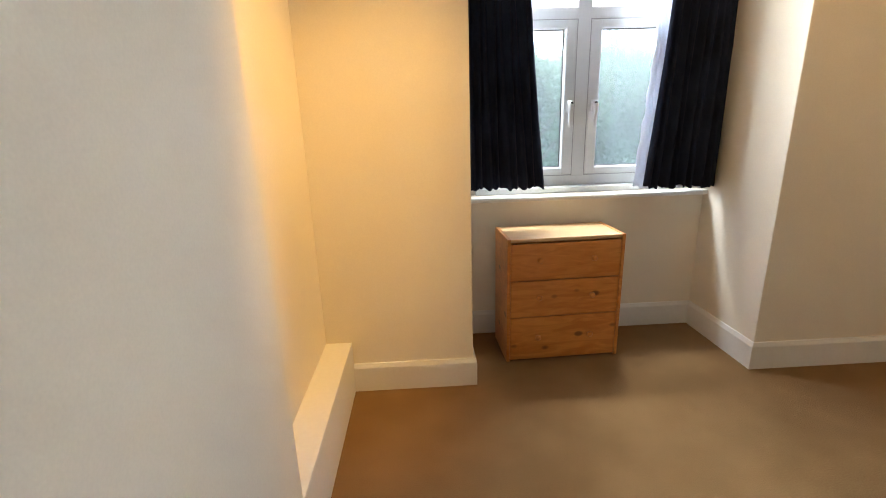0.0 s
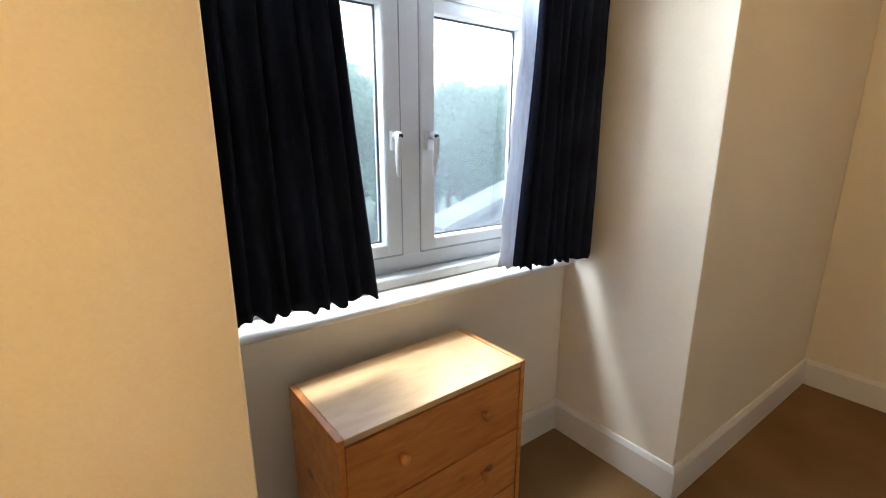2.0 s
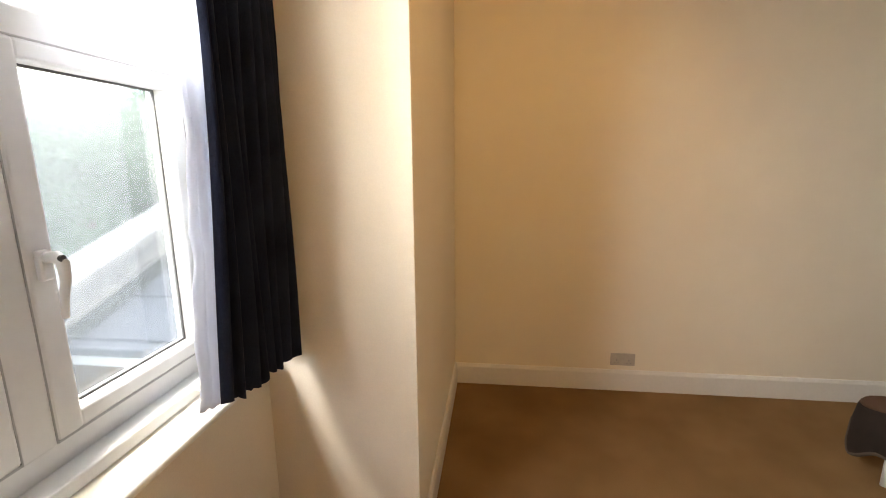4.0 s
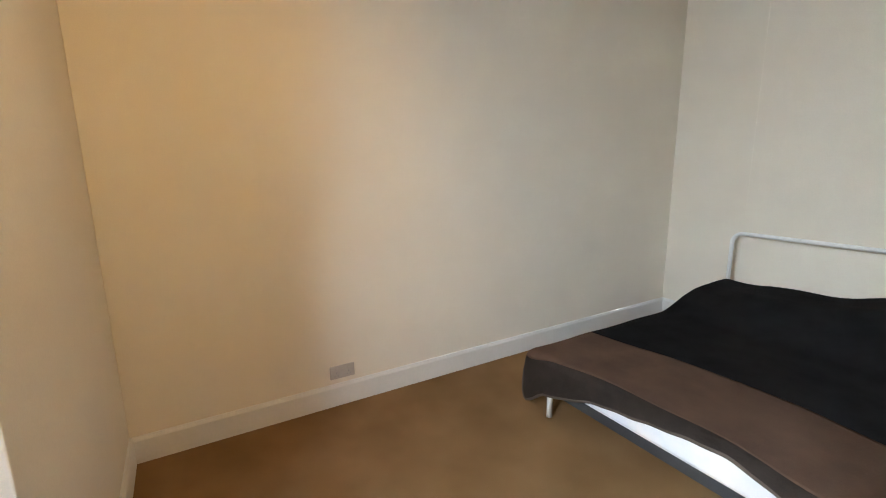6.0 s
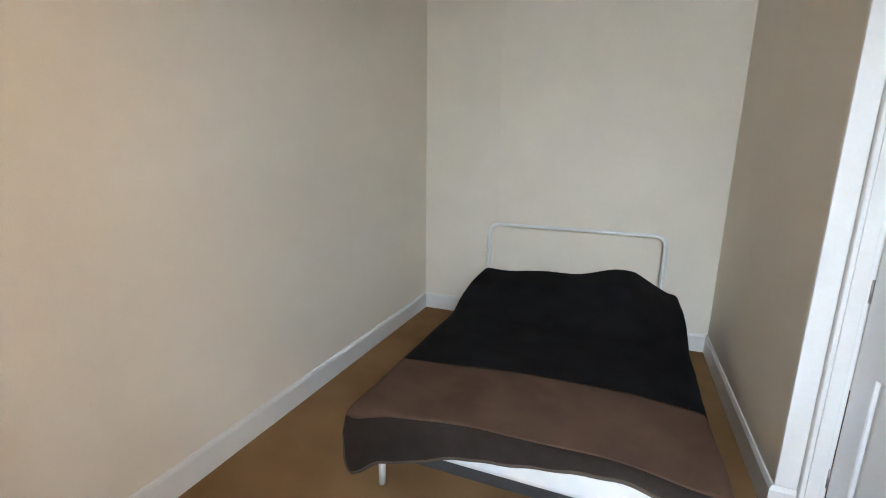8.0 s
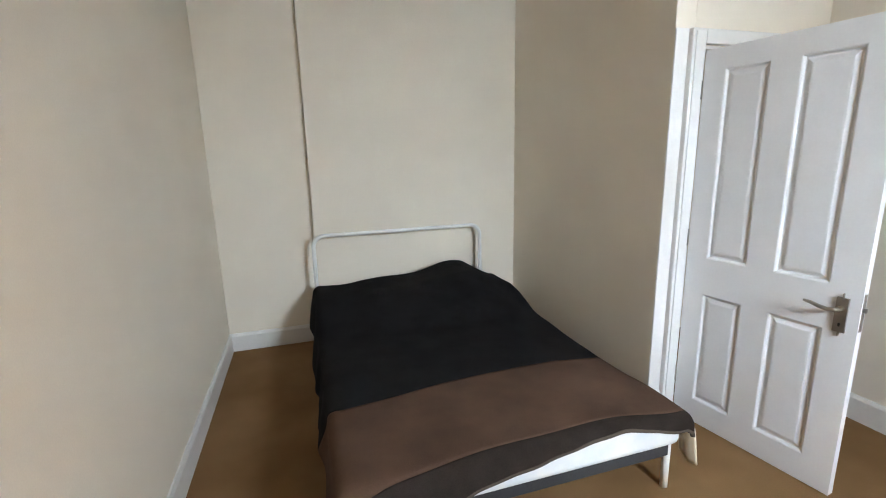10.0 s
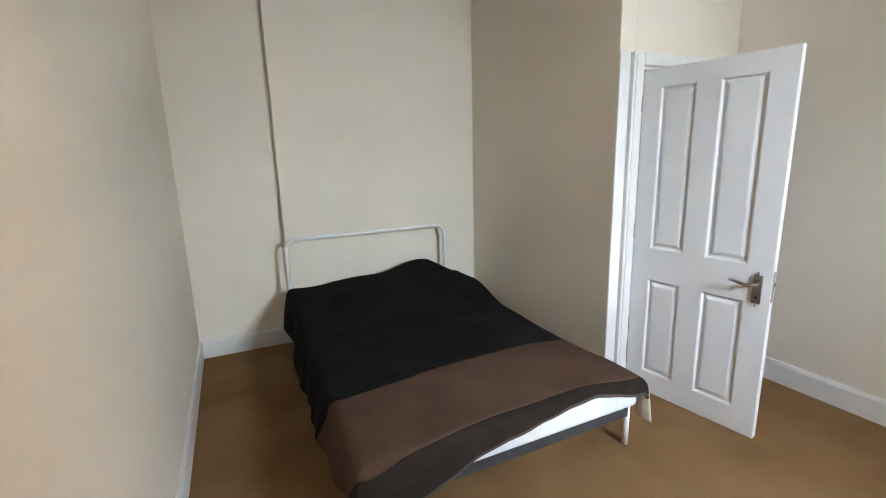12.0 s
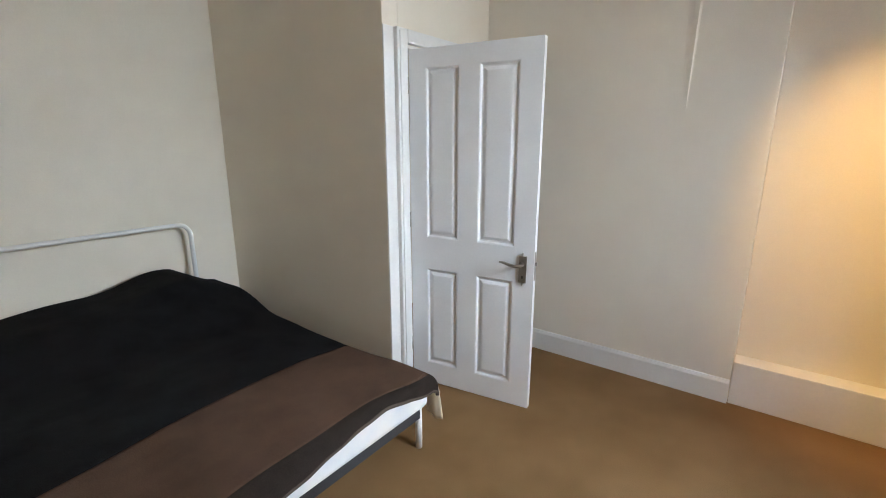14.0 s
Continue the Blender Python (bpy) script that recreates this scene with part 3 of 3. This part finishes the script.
# ---- bed ----
BX0, BX1, BY0, BY1 = -0.675, 0.800, -4.235, -2.095
bed = thing("bed", "low white metal double bed frame with a hooped headboard", "bed")
hoop = []
hx0, hx1, ht, r = -0.594, 0.790, 0.922, 0.085
hoop += [(hx0, -4.262, 0), (hx0, -4.262, ht - r)]
for k in range(1, 9):
    a = math.pi - k * math.pi / 16
    hoop.append((hx0 + r + r * math.cos(a), -4.262, ht - r + r * math.sin(a)))
for k in range(0, 9):
    a = math.pi / 2 - k * math.pi / 16
    hoop.append((hx1 - r + r * math.cos(a), -4.262, ht - r + r * math.sin(a)))
hoop.append((hx1, -4.262, 0))
part("headboard", tube(bmesh.new(), hoop, 0.0155, 14), BEDMET, bed, "white tubular hooped headboard", smooth=True)
part("headboard_bar", tube(bmesh.new(), [(hx0, -4.262, 0.36), (hx1, -4.262, 0.36)], 0.011), BEDMET, bed, smooth=True)
for x in (BX0 + 0.02, BX1 - 0.05):
    part("side_rail", boxed((x - 0.014, BY0, 0.205), (x + 0.014, BY1 - 0.06, 0.2345), 0.006), BEDMET, bed)
part("foot_rail", boxed((BX0 + 0.034, BY1 - 0.062, 0.168), (BX1 - 0.070, BY1 - 0.030, 0.234), 0.006), BASEG, bed, "dark grey base edge under the mattress")
for x in (-0.640, 0.672):
    part("leg", tube(bmesh.new(), [(x, -2.140, 0), (x, -2.140, 0.232)], 0.017, 14), BEDMET, bed, smooth=True)
part("leg", tube(bmesh.new(), [(0.06, -3.1, 0), (0.06, -3.1, 0.22)], 0.015, 12), BLACKPL, bed, smooth=True)
for k in range(16):
    y = BY0 + 0.1 + k * 0.128
    part("slat", boxed((BX0 + 0.035, y, 0.222), (BX1 - 0.065, y + 0.06, 0.2345), 0.002), CREAM, bed)


def bed_top(x, y):
    """Height of what the blanket lies on: a soft mattress, two pillows at the head, rounded long edges."""
    z = 0.405 + 0.012 * math.sin(3 * x + 1) * math.sin(2.1 * y)
    head = max(0.0, min(1.0, (-3.35 - y) / 0.55))
    head = head * head * (3 - 2 * head)
    px = 0.150 + 0.080 * math.exp(-((x + 0.29) / 0.25) ** 2) - 0.085 * max(0.0, min(1.0, (-0.40 - x) / 0.24)) - 0.03 * max(0.0, min(1.0, (x - 0.45) / 0.3)) + 0.010 * math.sin(9 * x)
    z += head * px
    z -= 0.032 * max(0.0, min(1.0, (-0.38 - x) / 0.3)) * max(0.0, min(1.0, (-2.35 - y) / 0.4)) * (1 - head)
    return z


bm = boxed((BX0 + 0.004, BY0 + 0.01, 0.236), (BX1 - 0.004, BY1 + 0.004, 0.392), 0.035, 4)
for axis, n in ((0, 14), (1, 20)):
    lo, hi = (BX0, BX1) if axis == 0 else (BY0, BY1)
    for k in range(1, n):
        co, no = [0, 0, 0], [0, 0, 0]
        co[axis], no[axis] = lo + (hi - lo) * k / n, 1
        bmesh.ops.bisect_plane(bm, geom=bm.verts[:] + bm.edges[:] + bm.faces[:], plane_co=co, plane_no=no)
for v in bm.verts:
    if v.co.z > 0.30:
        v.co.z = min(v.co.z, bed_top(v.co.x, v.co.y) - 0.024)
tagged(link_mesh("mattress", bm, SHEET), "mattress in a white sheet with pale blue and cream patches", "mattress")
for xc in (-0.28, 0.42):
    bm = bmesh.new()
    bmesh.ops.create_uvsphere(bm, u_segments=24, v_segments=12, radius=1)
    for v in bm.verts:
        c = v.co
        f = lambda q: math.copysign(abs(q) ** 0.6, q)
        v.co = (xc + 0.31 * f(c.x), -3.98 + 0.20 * f(c.y), 0.455 + 0.065 * c.z)
    tagged(link_mesh("pillow", bm, SHEET, smooth=True), "white pillow lying under the blanket at the head of the bed", "pillow", group="pillows on the bed")


# ---- blanket ----
XL, XR, YF = 0.815, -0.715, -2.078
DROP_L, DROP_R = 0.30, 0.24


def over_edge(d, radius=0.05):
    """Travel past an edge rounded by radius: how far out, how far down."""
    if d <= 0:
        return d, 0.0
    arc = radius * math.pi / 2
    if d < arc:
        return radius * math.sin(d / radius), radius * (1 - math.cos(d / radius))
    return radius + 0.14 * (d - arc), radius + 0.99 * (d - arc)


def cloth_point(s, t):
    """s: across, in cloth metres from the middle (plus to the east); t: along, from the head towards the foot."""
    cx = (XL + XR) / 2
    half = (XL - XR) / 2 - 0.05
    if s < -half:  # the overhang runs out towards the foot corner
        k = max(0.0, min(1.0, (t - 1.55) / 0.5))
        s = -half + (s + half) * (1 - 0.72 * k * k * (3 - 2 * k))
    if s > half:
        k = max(0.0, min(1.0, (t - 1.75) / 0.45))
        s = half + (s - half) * (1 - 0.5 * k * k * (3 - 2 * k))
    ds = abs(s) - half
    sg = 1 if s > 0 else -1
    o1, dn1 = over_edge(ds) if ds > 0 else (0.0, 0.0)
    x = cx + (sg * (half + o1) if ds > 0 else s)
    yf = YF - 0.05
    y = -4.235 + t
    dt = y - yf
    o2, dn2 = over_edge(dt) if dt > 0 else (0.0, 0.0)
    if dt > 0:
        y = yf + o2
    tx, ty = max(XR + 0.05, min(XL - 0.05, x)), min(y, yf)
    z = bed_top(tx, ty)
    fold = 0.0
    if dn1 > 0:
        fold = (0.011 * math.sin(9 * y + 2.0 * sg) + 0.007 * math.sin(23 * y + 3 * math.sin(4 * y))) * min(1, dn1 / 0.15)
        x += sg * fold
    if dn2 > 0:
        y += 0.005 * math.sin(13 * x + 1.0) * min(1, dn2 / 0.12)
    down = math.hypot(dn1, dn2) if dn1 > 0 and dn2 > 0 else dn1 + dn2
    z = max(0.035, z - down)
    z += 0.006 * math.sin(11 * x + 5 * y) * math.sin(7 * y)
    return Vector((x, y, z))


def eased(s, knots):
    """A smooth curve through a few (place, value) knots."""
    n = len(knots) - 1
    i = 0
    while i < n - 1 and s > knots[i + 1][0]:
        i += 1
    (a, va), (b, vb) = knots[i], knots[i + 1]
    (p, vp), (q, vq) = knots[max(0, i - 1)], knots[min(n, i + 2)]
    w = b - a
    ma, mb = (vb - vp) / (b - p) * w, (vq - va) / (q - a) * w
    k = max(0.0, min(1.0, (s - a) / w))
    return va * (1 + 2 * k) * (1 - k) ** 2 + ma * k * (1 - k) ** 2 + vb * k * k * (3 - 2 * k) + mb * k * k * (k - 1)


def seam_t(s):
    """Along-cloth place of the top edge of the brown band."""
    return 1.578 + 0.08 * s - 0.02 * math.cos(3 * s) - 0.7 * max(0.0, s - 0.71)


def fold_t(s):
    """Where the brown band ends and the dark plush border starts."""
    return eased(s, ((-0.95, 2.12), (-0.66, 2.122), (-0.36, 2.092), (0.16, 2.118), (0.55, 2.145), (0.74, 2.19), (0.90, 2.15), (1.1, 2.03)))


def hem_t(s):
    return eased(s, ((-0.95, 2.23), (-0.72, 2.205), (-0.36, 2.162), (0.0, 2.210), (0.26, 2.266), (0.57, 2.35), (0.74, 2.45), (0.90, 2.33), (1.1, 2.15))) + 0.003 * math.sin(17 * s) + 0.002 * math.sin(37 * s + 1)


S0, S1 = -((XL - XR) / 2 + DROP_R - 0.02), (XL - XR) / 2 + DROP_L - 0.02
blanket = thing("blanket", "black fleece blanket with brown band and charcoal border on the bed", "blanket")


def strip(name, t_of_s0, t_of_s1, nt, mat, label, ns=84, thick=0.014, lift=0.0):
    bm = bmesh.new()
    g = []
    for i in range(ns + 1):
        s = S0 + (S1 - S0) * i / ns
        a, b = t_of_s0(s), t_of_s1(s)
        g.append([bm.verts.new(cloth_point(s, a + (b - a) * j / nt) + Vector((0, 0, lift))) for j in range(nt + 1)])
    for i in range(ns):
        for j in range(nt):
            bm.faces.new((g[i][j], g[i + 1][j], g[i + 1][j + 1], g[i][j + 1]))
    ob = part(name, bm, mat, blanket, label, smooth=True)
    mod = ob.modifiers.new("thickness", "SOLIDIFY")
    mod.thickness, mod.offset = thick, 0
    return ob


strip("black_field", lambda s: 0.02 + 0.01 * math.sin(6 * s), seam_t, 90, BLANK_B, "black fleece field")
strip("brown_band", seam_t, fold_t, 30, BLANK_BR, "brown fleece band")
strip("plush_border", fold_t, hem_t, 26, BLANK_H, "charcoal plush border", thick=0.015)
bm = bmesh.new()
pts = [cloth_point(S0 + (S1 - S0) * i / 80, hem_t(S0 + (S1 - S0) * i / 80)) for i in range(81)]
tube(bm, pts, 0.010, 8)
part("hem_binding", bm, BINDING, blanket, "thin taupe binding along the hem", smooth=True)

# loose end of the under-sheet hanging off the foot corner
bm = bmesh.new()
g = []
for i in range(13):
    v = i / 12
    row = []
    for j in range(9):
        u = j / 8
        out, dn = over_edge(v * 0.27 - 0.06, 0.03)
        row.append(bm.verts.new((BX0 - 0.012 - out * 1.15 - 0.006 * math.sin(8 * u), -2.178 + 0.098 * u + 0.006 * v, 0.338 - dn - 0.010 * math.sin(3 * u) - 0.02 * u * v)))
    g.append(row)
for i in range(12):
    for j in range(8):
        bm.faces.new((g[i][j], g[i + 1][j], g[i + 1][j + 1], g[i][j + 1]))
flap = tagged(link_mesh("bed_sheet", bm, CREAM, smooth=True), "cream under-sheet corner hanging loose at the foot of the bed", "bed sheet")
mod = flap.modifiers.new("thickness", "SOLIDIFY")
mod.thickness, mod.offset = 0.006, 0

# ---- outside ----
ZG = -7.0
bm = bmesh.new()
bmesh.ops.create_grid(bm, x_segments=60, y_segments=60, size=1500)
for v in bm.verts:
    v.co.z = ZG
structure("ground", bm, GROUND, "damp green ground far below the window", "ground")

roof = thing("neighbour_roof", "grey felted roof slope with a pale stone coping, just outside the window", "roof")
RX0, RY0, RY1, RZ, RS = 1.86, 1.15, 3.5, 0.03, 0.315


def roof_z(x):
    return RZ + RS * (x - RX0)


for k in range(9):
    x0, x1 = RX0 + k * 0.62, RX0 + (k + 1) * 0.62
    bm = bmesh.new()
    a = [(x0, RY0, roof_z(x0) + 0.014), (x0, RY1, roof_z(x0) + 0.014), (x1 + 0.05, RY1, roof_z(x1 + 0.05) + 0.002), (x1 + 0.05, RY0, roof_z(x1 + 0.05) + 0.002)]
    vs = [bm.verts.new(p) for p in a] + [bm.verts.new((p[0], p[1], p[2] - 0.03)) for p in a]
    for f in ((0, 1, 2, 3), (7, 6, 5, 4), (0, 4, 5, 1), (1, 5, 6, 2), (2, 6, 7, 3), (3, 7, 4, 0)):
        bm.faces.new([vs[i] for i in f])
    part("roof_sheet", bm, SLATE, roof)
bm = bmesh.new()
x0, x1 = RX0 - 0.45, RX0 + 5.6
for (y0, y1, d0, d1) in ((RY1, RY1 + 0.30, -0.3, 0.34), (RY1 - 0.04, RY1 + 0.34, 0.34, 0.38), (RY1 - 0.10, RY1 + 0.40, 0.38, 0.47), (RY1 - 0.05, RY1 + 0.10, 0.12, 0.155)):
    vs = [bm.verts.new(p) for p in ((x0, y0, roof_z(x0) + d0), (x1, y0, roof_z(x1) + d0), (x1, y1, roof_z(x1) + d0), (x0, y1, roof_z(x0) + d0),
                                    (x0, y0, roof_z(x0) + d1), (x1, y0, roof_z(x1) + d1), (x1, y1, roof_z(x1) + d1), (x0, y1, roof_z(x0) + d1))]
    for f in ((3, 2, 1, 0), (4, 5, 6, 7), (0, 1, 5, 4), (1, 2, 6, 5), (2, 3, 7, 6), (3, 0, 4, 7)):
        bm.faces.new([vs[i] for i in f])
part("coping", bm, STONE, roof, "pale weathered stone coping")
bm = bmesh.new()
vs = [bm.verts.new((x, y, roof_z(x) + d)) for y, d in ((RY1 - 0.14, 0.018), (RY1 - 0.02, 0.035), (RY1 - 0.02, 0.12), (RY1 + 0.01, 0.12)) for x in (RX0 - 0.02, RX0 + 5.5)]
for k in range(0, 6, 2):
    bm.faces.new((vs[k], vs[k + 1], vs[k + 3], vs[k + 2]))
flash = part("flashing", bm, LEAD, roof, "dark lead flashing")
mod = flash.modifiers.new("thickness", "SOLIDIFY")
mod.thickness, mod.offset = 0.008, 0
part("gutter", boxed((RX0 - 0.14, RY0, RZ - 0.10), (RX0 + 0.02, RY1, RZ - 0.01), 0.02), SLATE, roof)
part("fascia", boxed((RX0 - 0.02, RY0, RZ - 0.24), (RX0 + 0.01, RY1, RZ - 0.09)), UPVC, roof)
part("wall", boxed((RX0, RY0, ZG), (RX0 + 5.5, RY1 + 0.3, RZ - 0.06)), BRICKM, roof)


def tree_meshes(seed, height, spread):
    rg = random.Random(seed)
    bm = bmesh.new()
    tube(bm, [(0, 0, 0), (0.1, 0.05, height * 0.25), (0.0, 0.1, height * 0.5), (0.15, 0, height * 0.8)], [0.32, 0.26, 0.18, 0.06], 8)
    tips = []
    for k in range(9):
        a, z0 = rg.uniform(0, 6.28), height * rg.uniform(0.28, 0.6)
        L = spread * rg.uniform(0.5, 0.9)
        tip = (math.cos(a) * L, math.sin(a) * L, z0 + height * rg.uniform(0.12, 0.3))
        tube(bm, [(0, 0.05, z0), (tip[0] * 0.5, tip[1] * 0.5, z0 + (tip[2] - z0) * 0.6), tip], [0.11, 0.07, 0.02], 6)
        tips.append(tip)
    tr = bm
    verts, faces = [], []
    lobes = [(t, spread * rg.uniform(0.28, 0.5)) for t in tips] + [((rg.uniform(-1, 1), rg.uniform(-1, 1), height * rg.uniform(0.7, 0.95)), spread * 0.4) for _ in range(5)]
    for c, rad in lobes:
        for _ in range(800):
            d = Vector((rg.gauss(0, 1), rg.gauss(0, 1), rg.gauss(0, 1))).normalized() * rad * rg.uniform(0.5, 1.12)
            p = Vector(c) + d
            s = rg.uniform(0.10, 0.22)
            n = Vector((rg.gauss(0, 1), rg.gauss(0, 1), rg.gauss(0, 1) + 0.6)).normalized()
            u = n.orthogonal().normalized()
            w = n.cross(u)
            b = len(verts)
            verts += [p + u * s, p + w * s * 0.6 + n * s * 0.2, p - u * s, p - w * s * 0.6 - n * s * 0.15]
            faces.append((b, b + 1, b + 2, b + 3))
    me = bpy.data.meshes.new("crown")
    me.from_pydata([tuple(v) for v in verts], [], faces)
    me.materials.append(LEAF)
    return tr, me


protos = []
for sd, hh, sp in ((11, 13.4, 4.8), (12, 12.0, 4.6), (13, 14.6, 5.2)):
    tb, crown_me = tree_meshes(sd, hh, sp)
    tree = thing("tree", "broad leafy tree in rain haze beyond the roofs", "tree", group="trees beyond the window")
    part("trunk", tb, BARK, tree, smooth=True)
    cr = new("crown", crown_me)
    cr.parent = tree
    protos.append(tree)
rg = random.Random(21)
spots = []
for k in range(58):
    a = radians(-14 + k * 1.6)
    d = rg.uniform(31, 46)
    spots.append((-0.9 + d * math.sin(a), 0.5 + d * math.cos(a), d))
for i, (x, y, d) in enumerate(spots):
    m = pose(x, y, ZG, 0, 0, rg.uniform(0, 360)) @ Matrix.Scale(rg.uniform(0.8, 1.0), 4)
    if i < 3:
        protos[i].matrix_world = m
    else:
        copy_thing(protos[i % 3], pose(x, y, ZG - rg.uniform(0, 1.5), 0, 0, rg.uniform(0, 360)))


# ---- parked car ----
def parked_car(m):
    car = thing("car", "white parked car on the wet ground below the window", "car", m)
    bm = bmesh.new()
    side = [(-2.1, 0.35), (-2.1, 0.75), (-1.95, 0.88), (-1.1, 0.95), (0.9, 0.95), (1.95, 0.84), (2.12, 0.6), (2.12, 0.35)]
    ra = [bm.verts.new((x, -0.86, z)) for x, z in side]
    rb = [bm.verts.new((x, 0.86, z)) for x, z in side]
    bm.faces.new(ra)
    bm.faces.new(rb[::-1])
    for i in range(len(side)):
        bm.faces.new((ra[i], ra[i - 1], rb[i - 1], rb[i]))
    part("body", bm, CARW, car)
    bm = bmesh.new()
    lo = [bm.verts.new(p) for p in ((-1.7, -0.8, 0.93), (0.95, -0.8, 0.93), (0.95, 0.8, 0.93), (-1.7, 0.8, 0.93))]
    hi = [bm.verts.new(p) for p in ((-1.25, -0.62, 1.42), (0.25, -0.62, 1.42), (0.25, 0.62, 1.42), (-1.25, 0.62, 1.42))]
    for i in range(4):
        bm.faces.new((lo[i], lo[(i + 1) % 4], hi[(i + 1) % 4], hi[i]))
    part("windows", bm, CARG, car, "dark windows")
    part("roof", boxed((-1.28, -0.64, 1.415), (0.28, 0.64, 1.46), 0.02), CARW, car)
    for x in (-1.35, 1.3):
        for y in (-0.80, 0.80):
            w = part("wheel", tube(bmesh.new(), [(x, y - 0.1, 0.32), (x, y + 0.1, 0.32)], 0.32, 20), TYRE, car, smooth=False)
            part("rim", tube(bmesh.new(), [(x, y - 0.105, 0.32), (x, y + 0.105, 0.32)], 0.19, 16), NICKEL, w)
    return car


parked_car(pose(12.3, 20.2, ZG, 0, 0, 35))
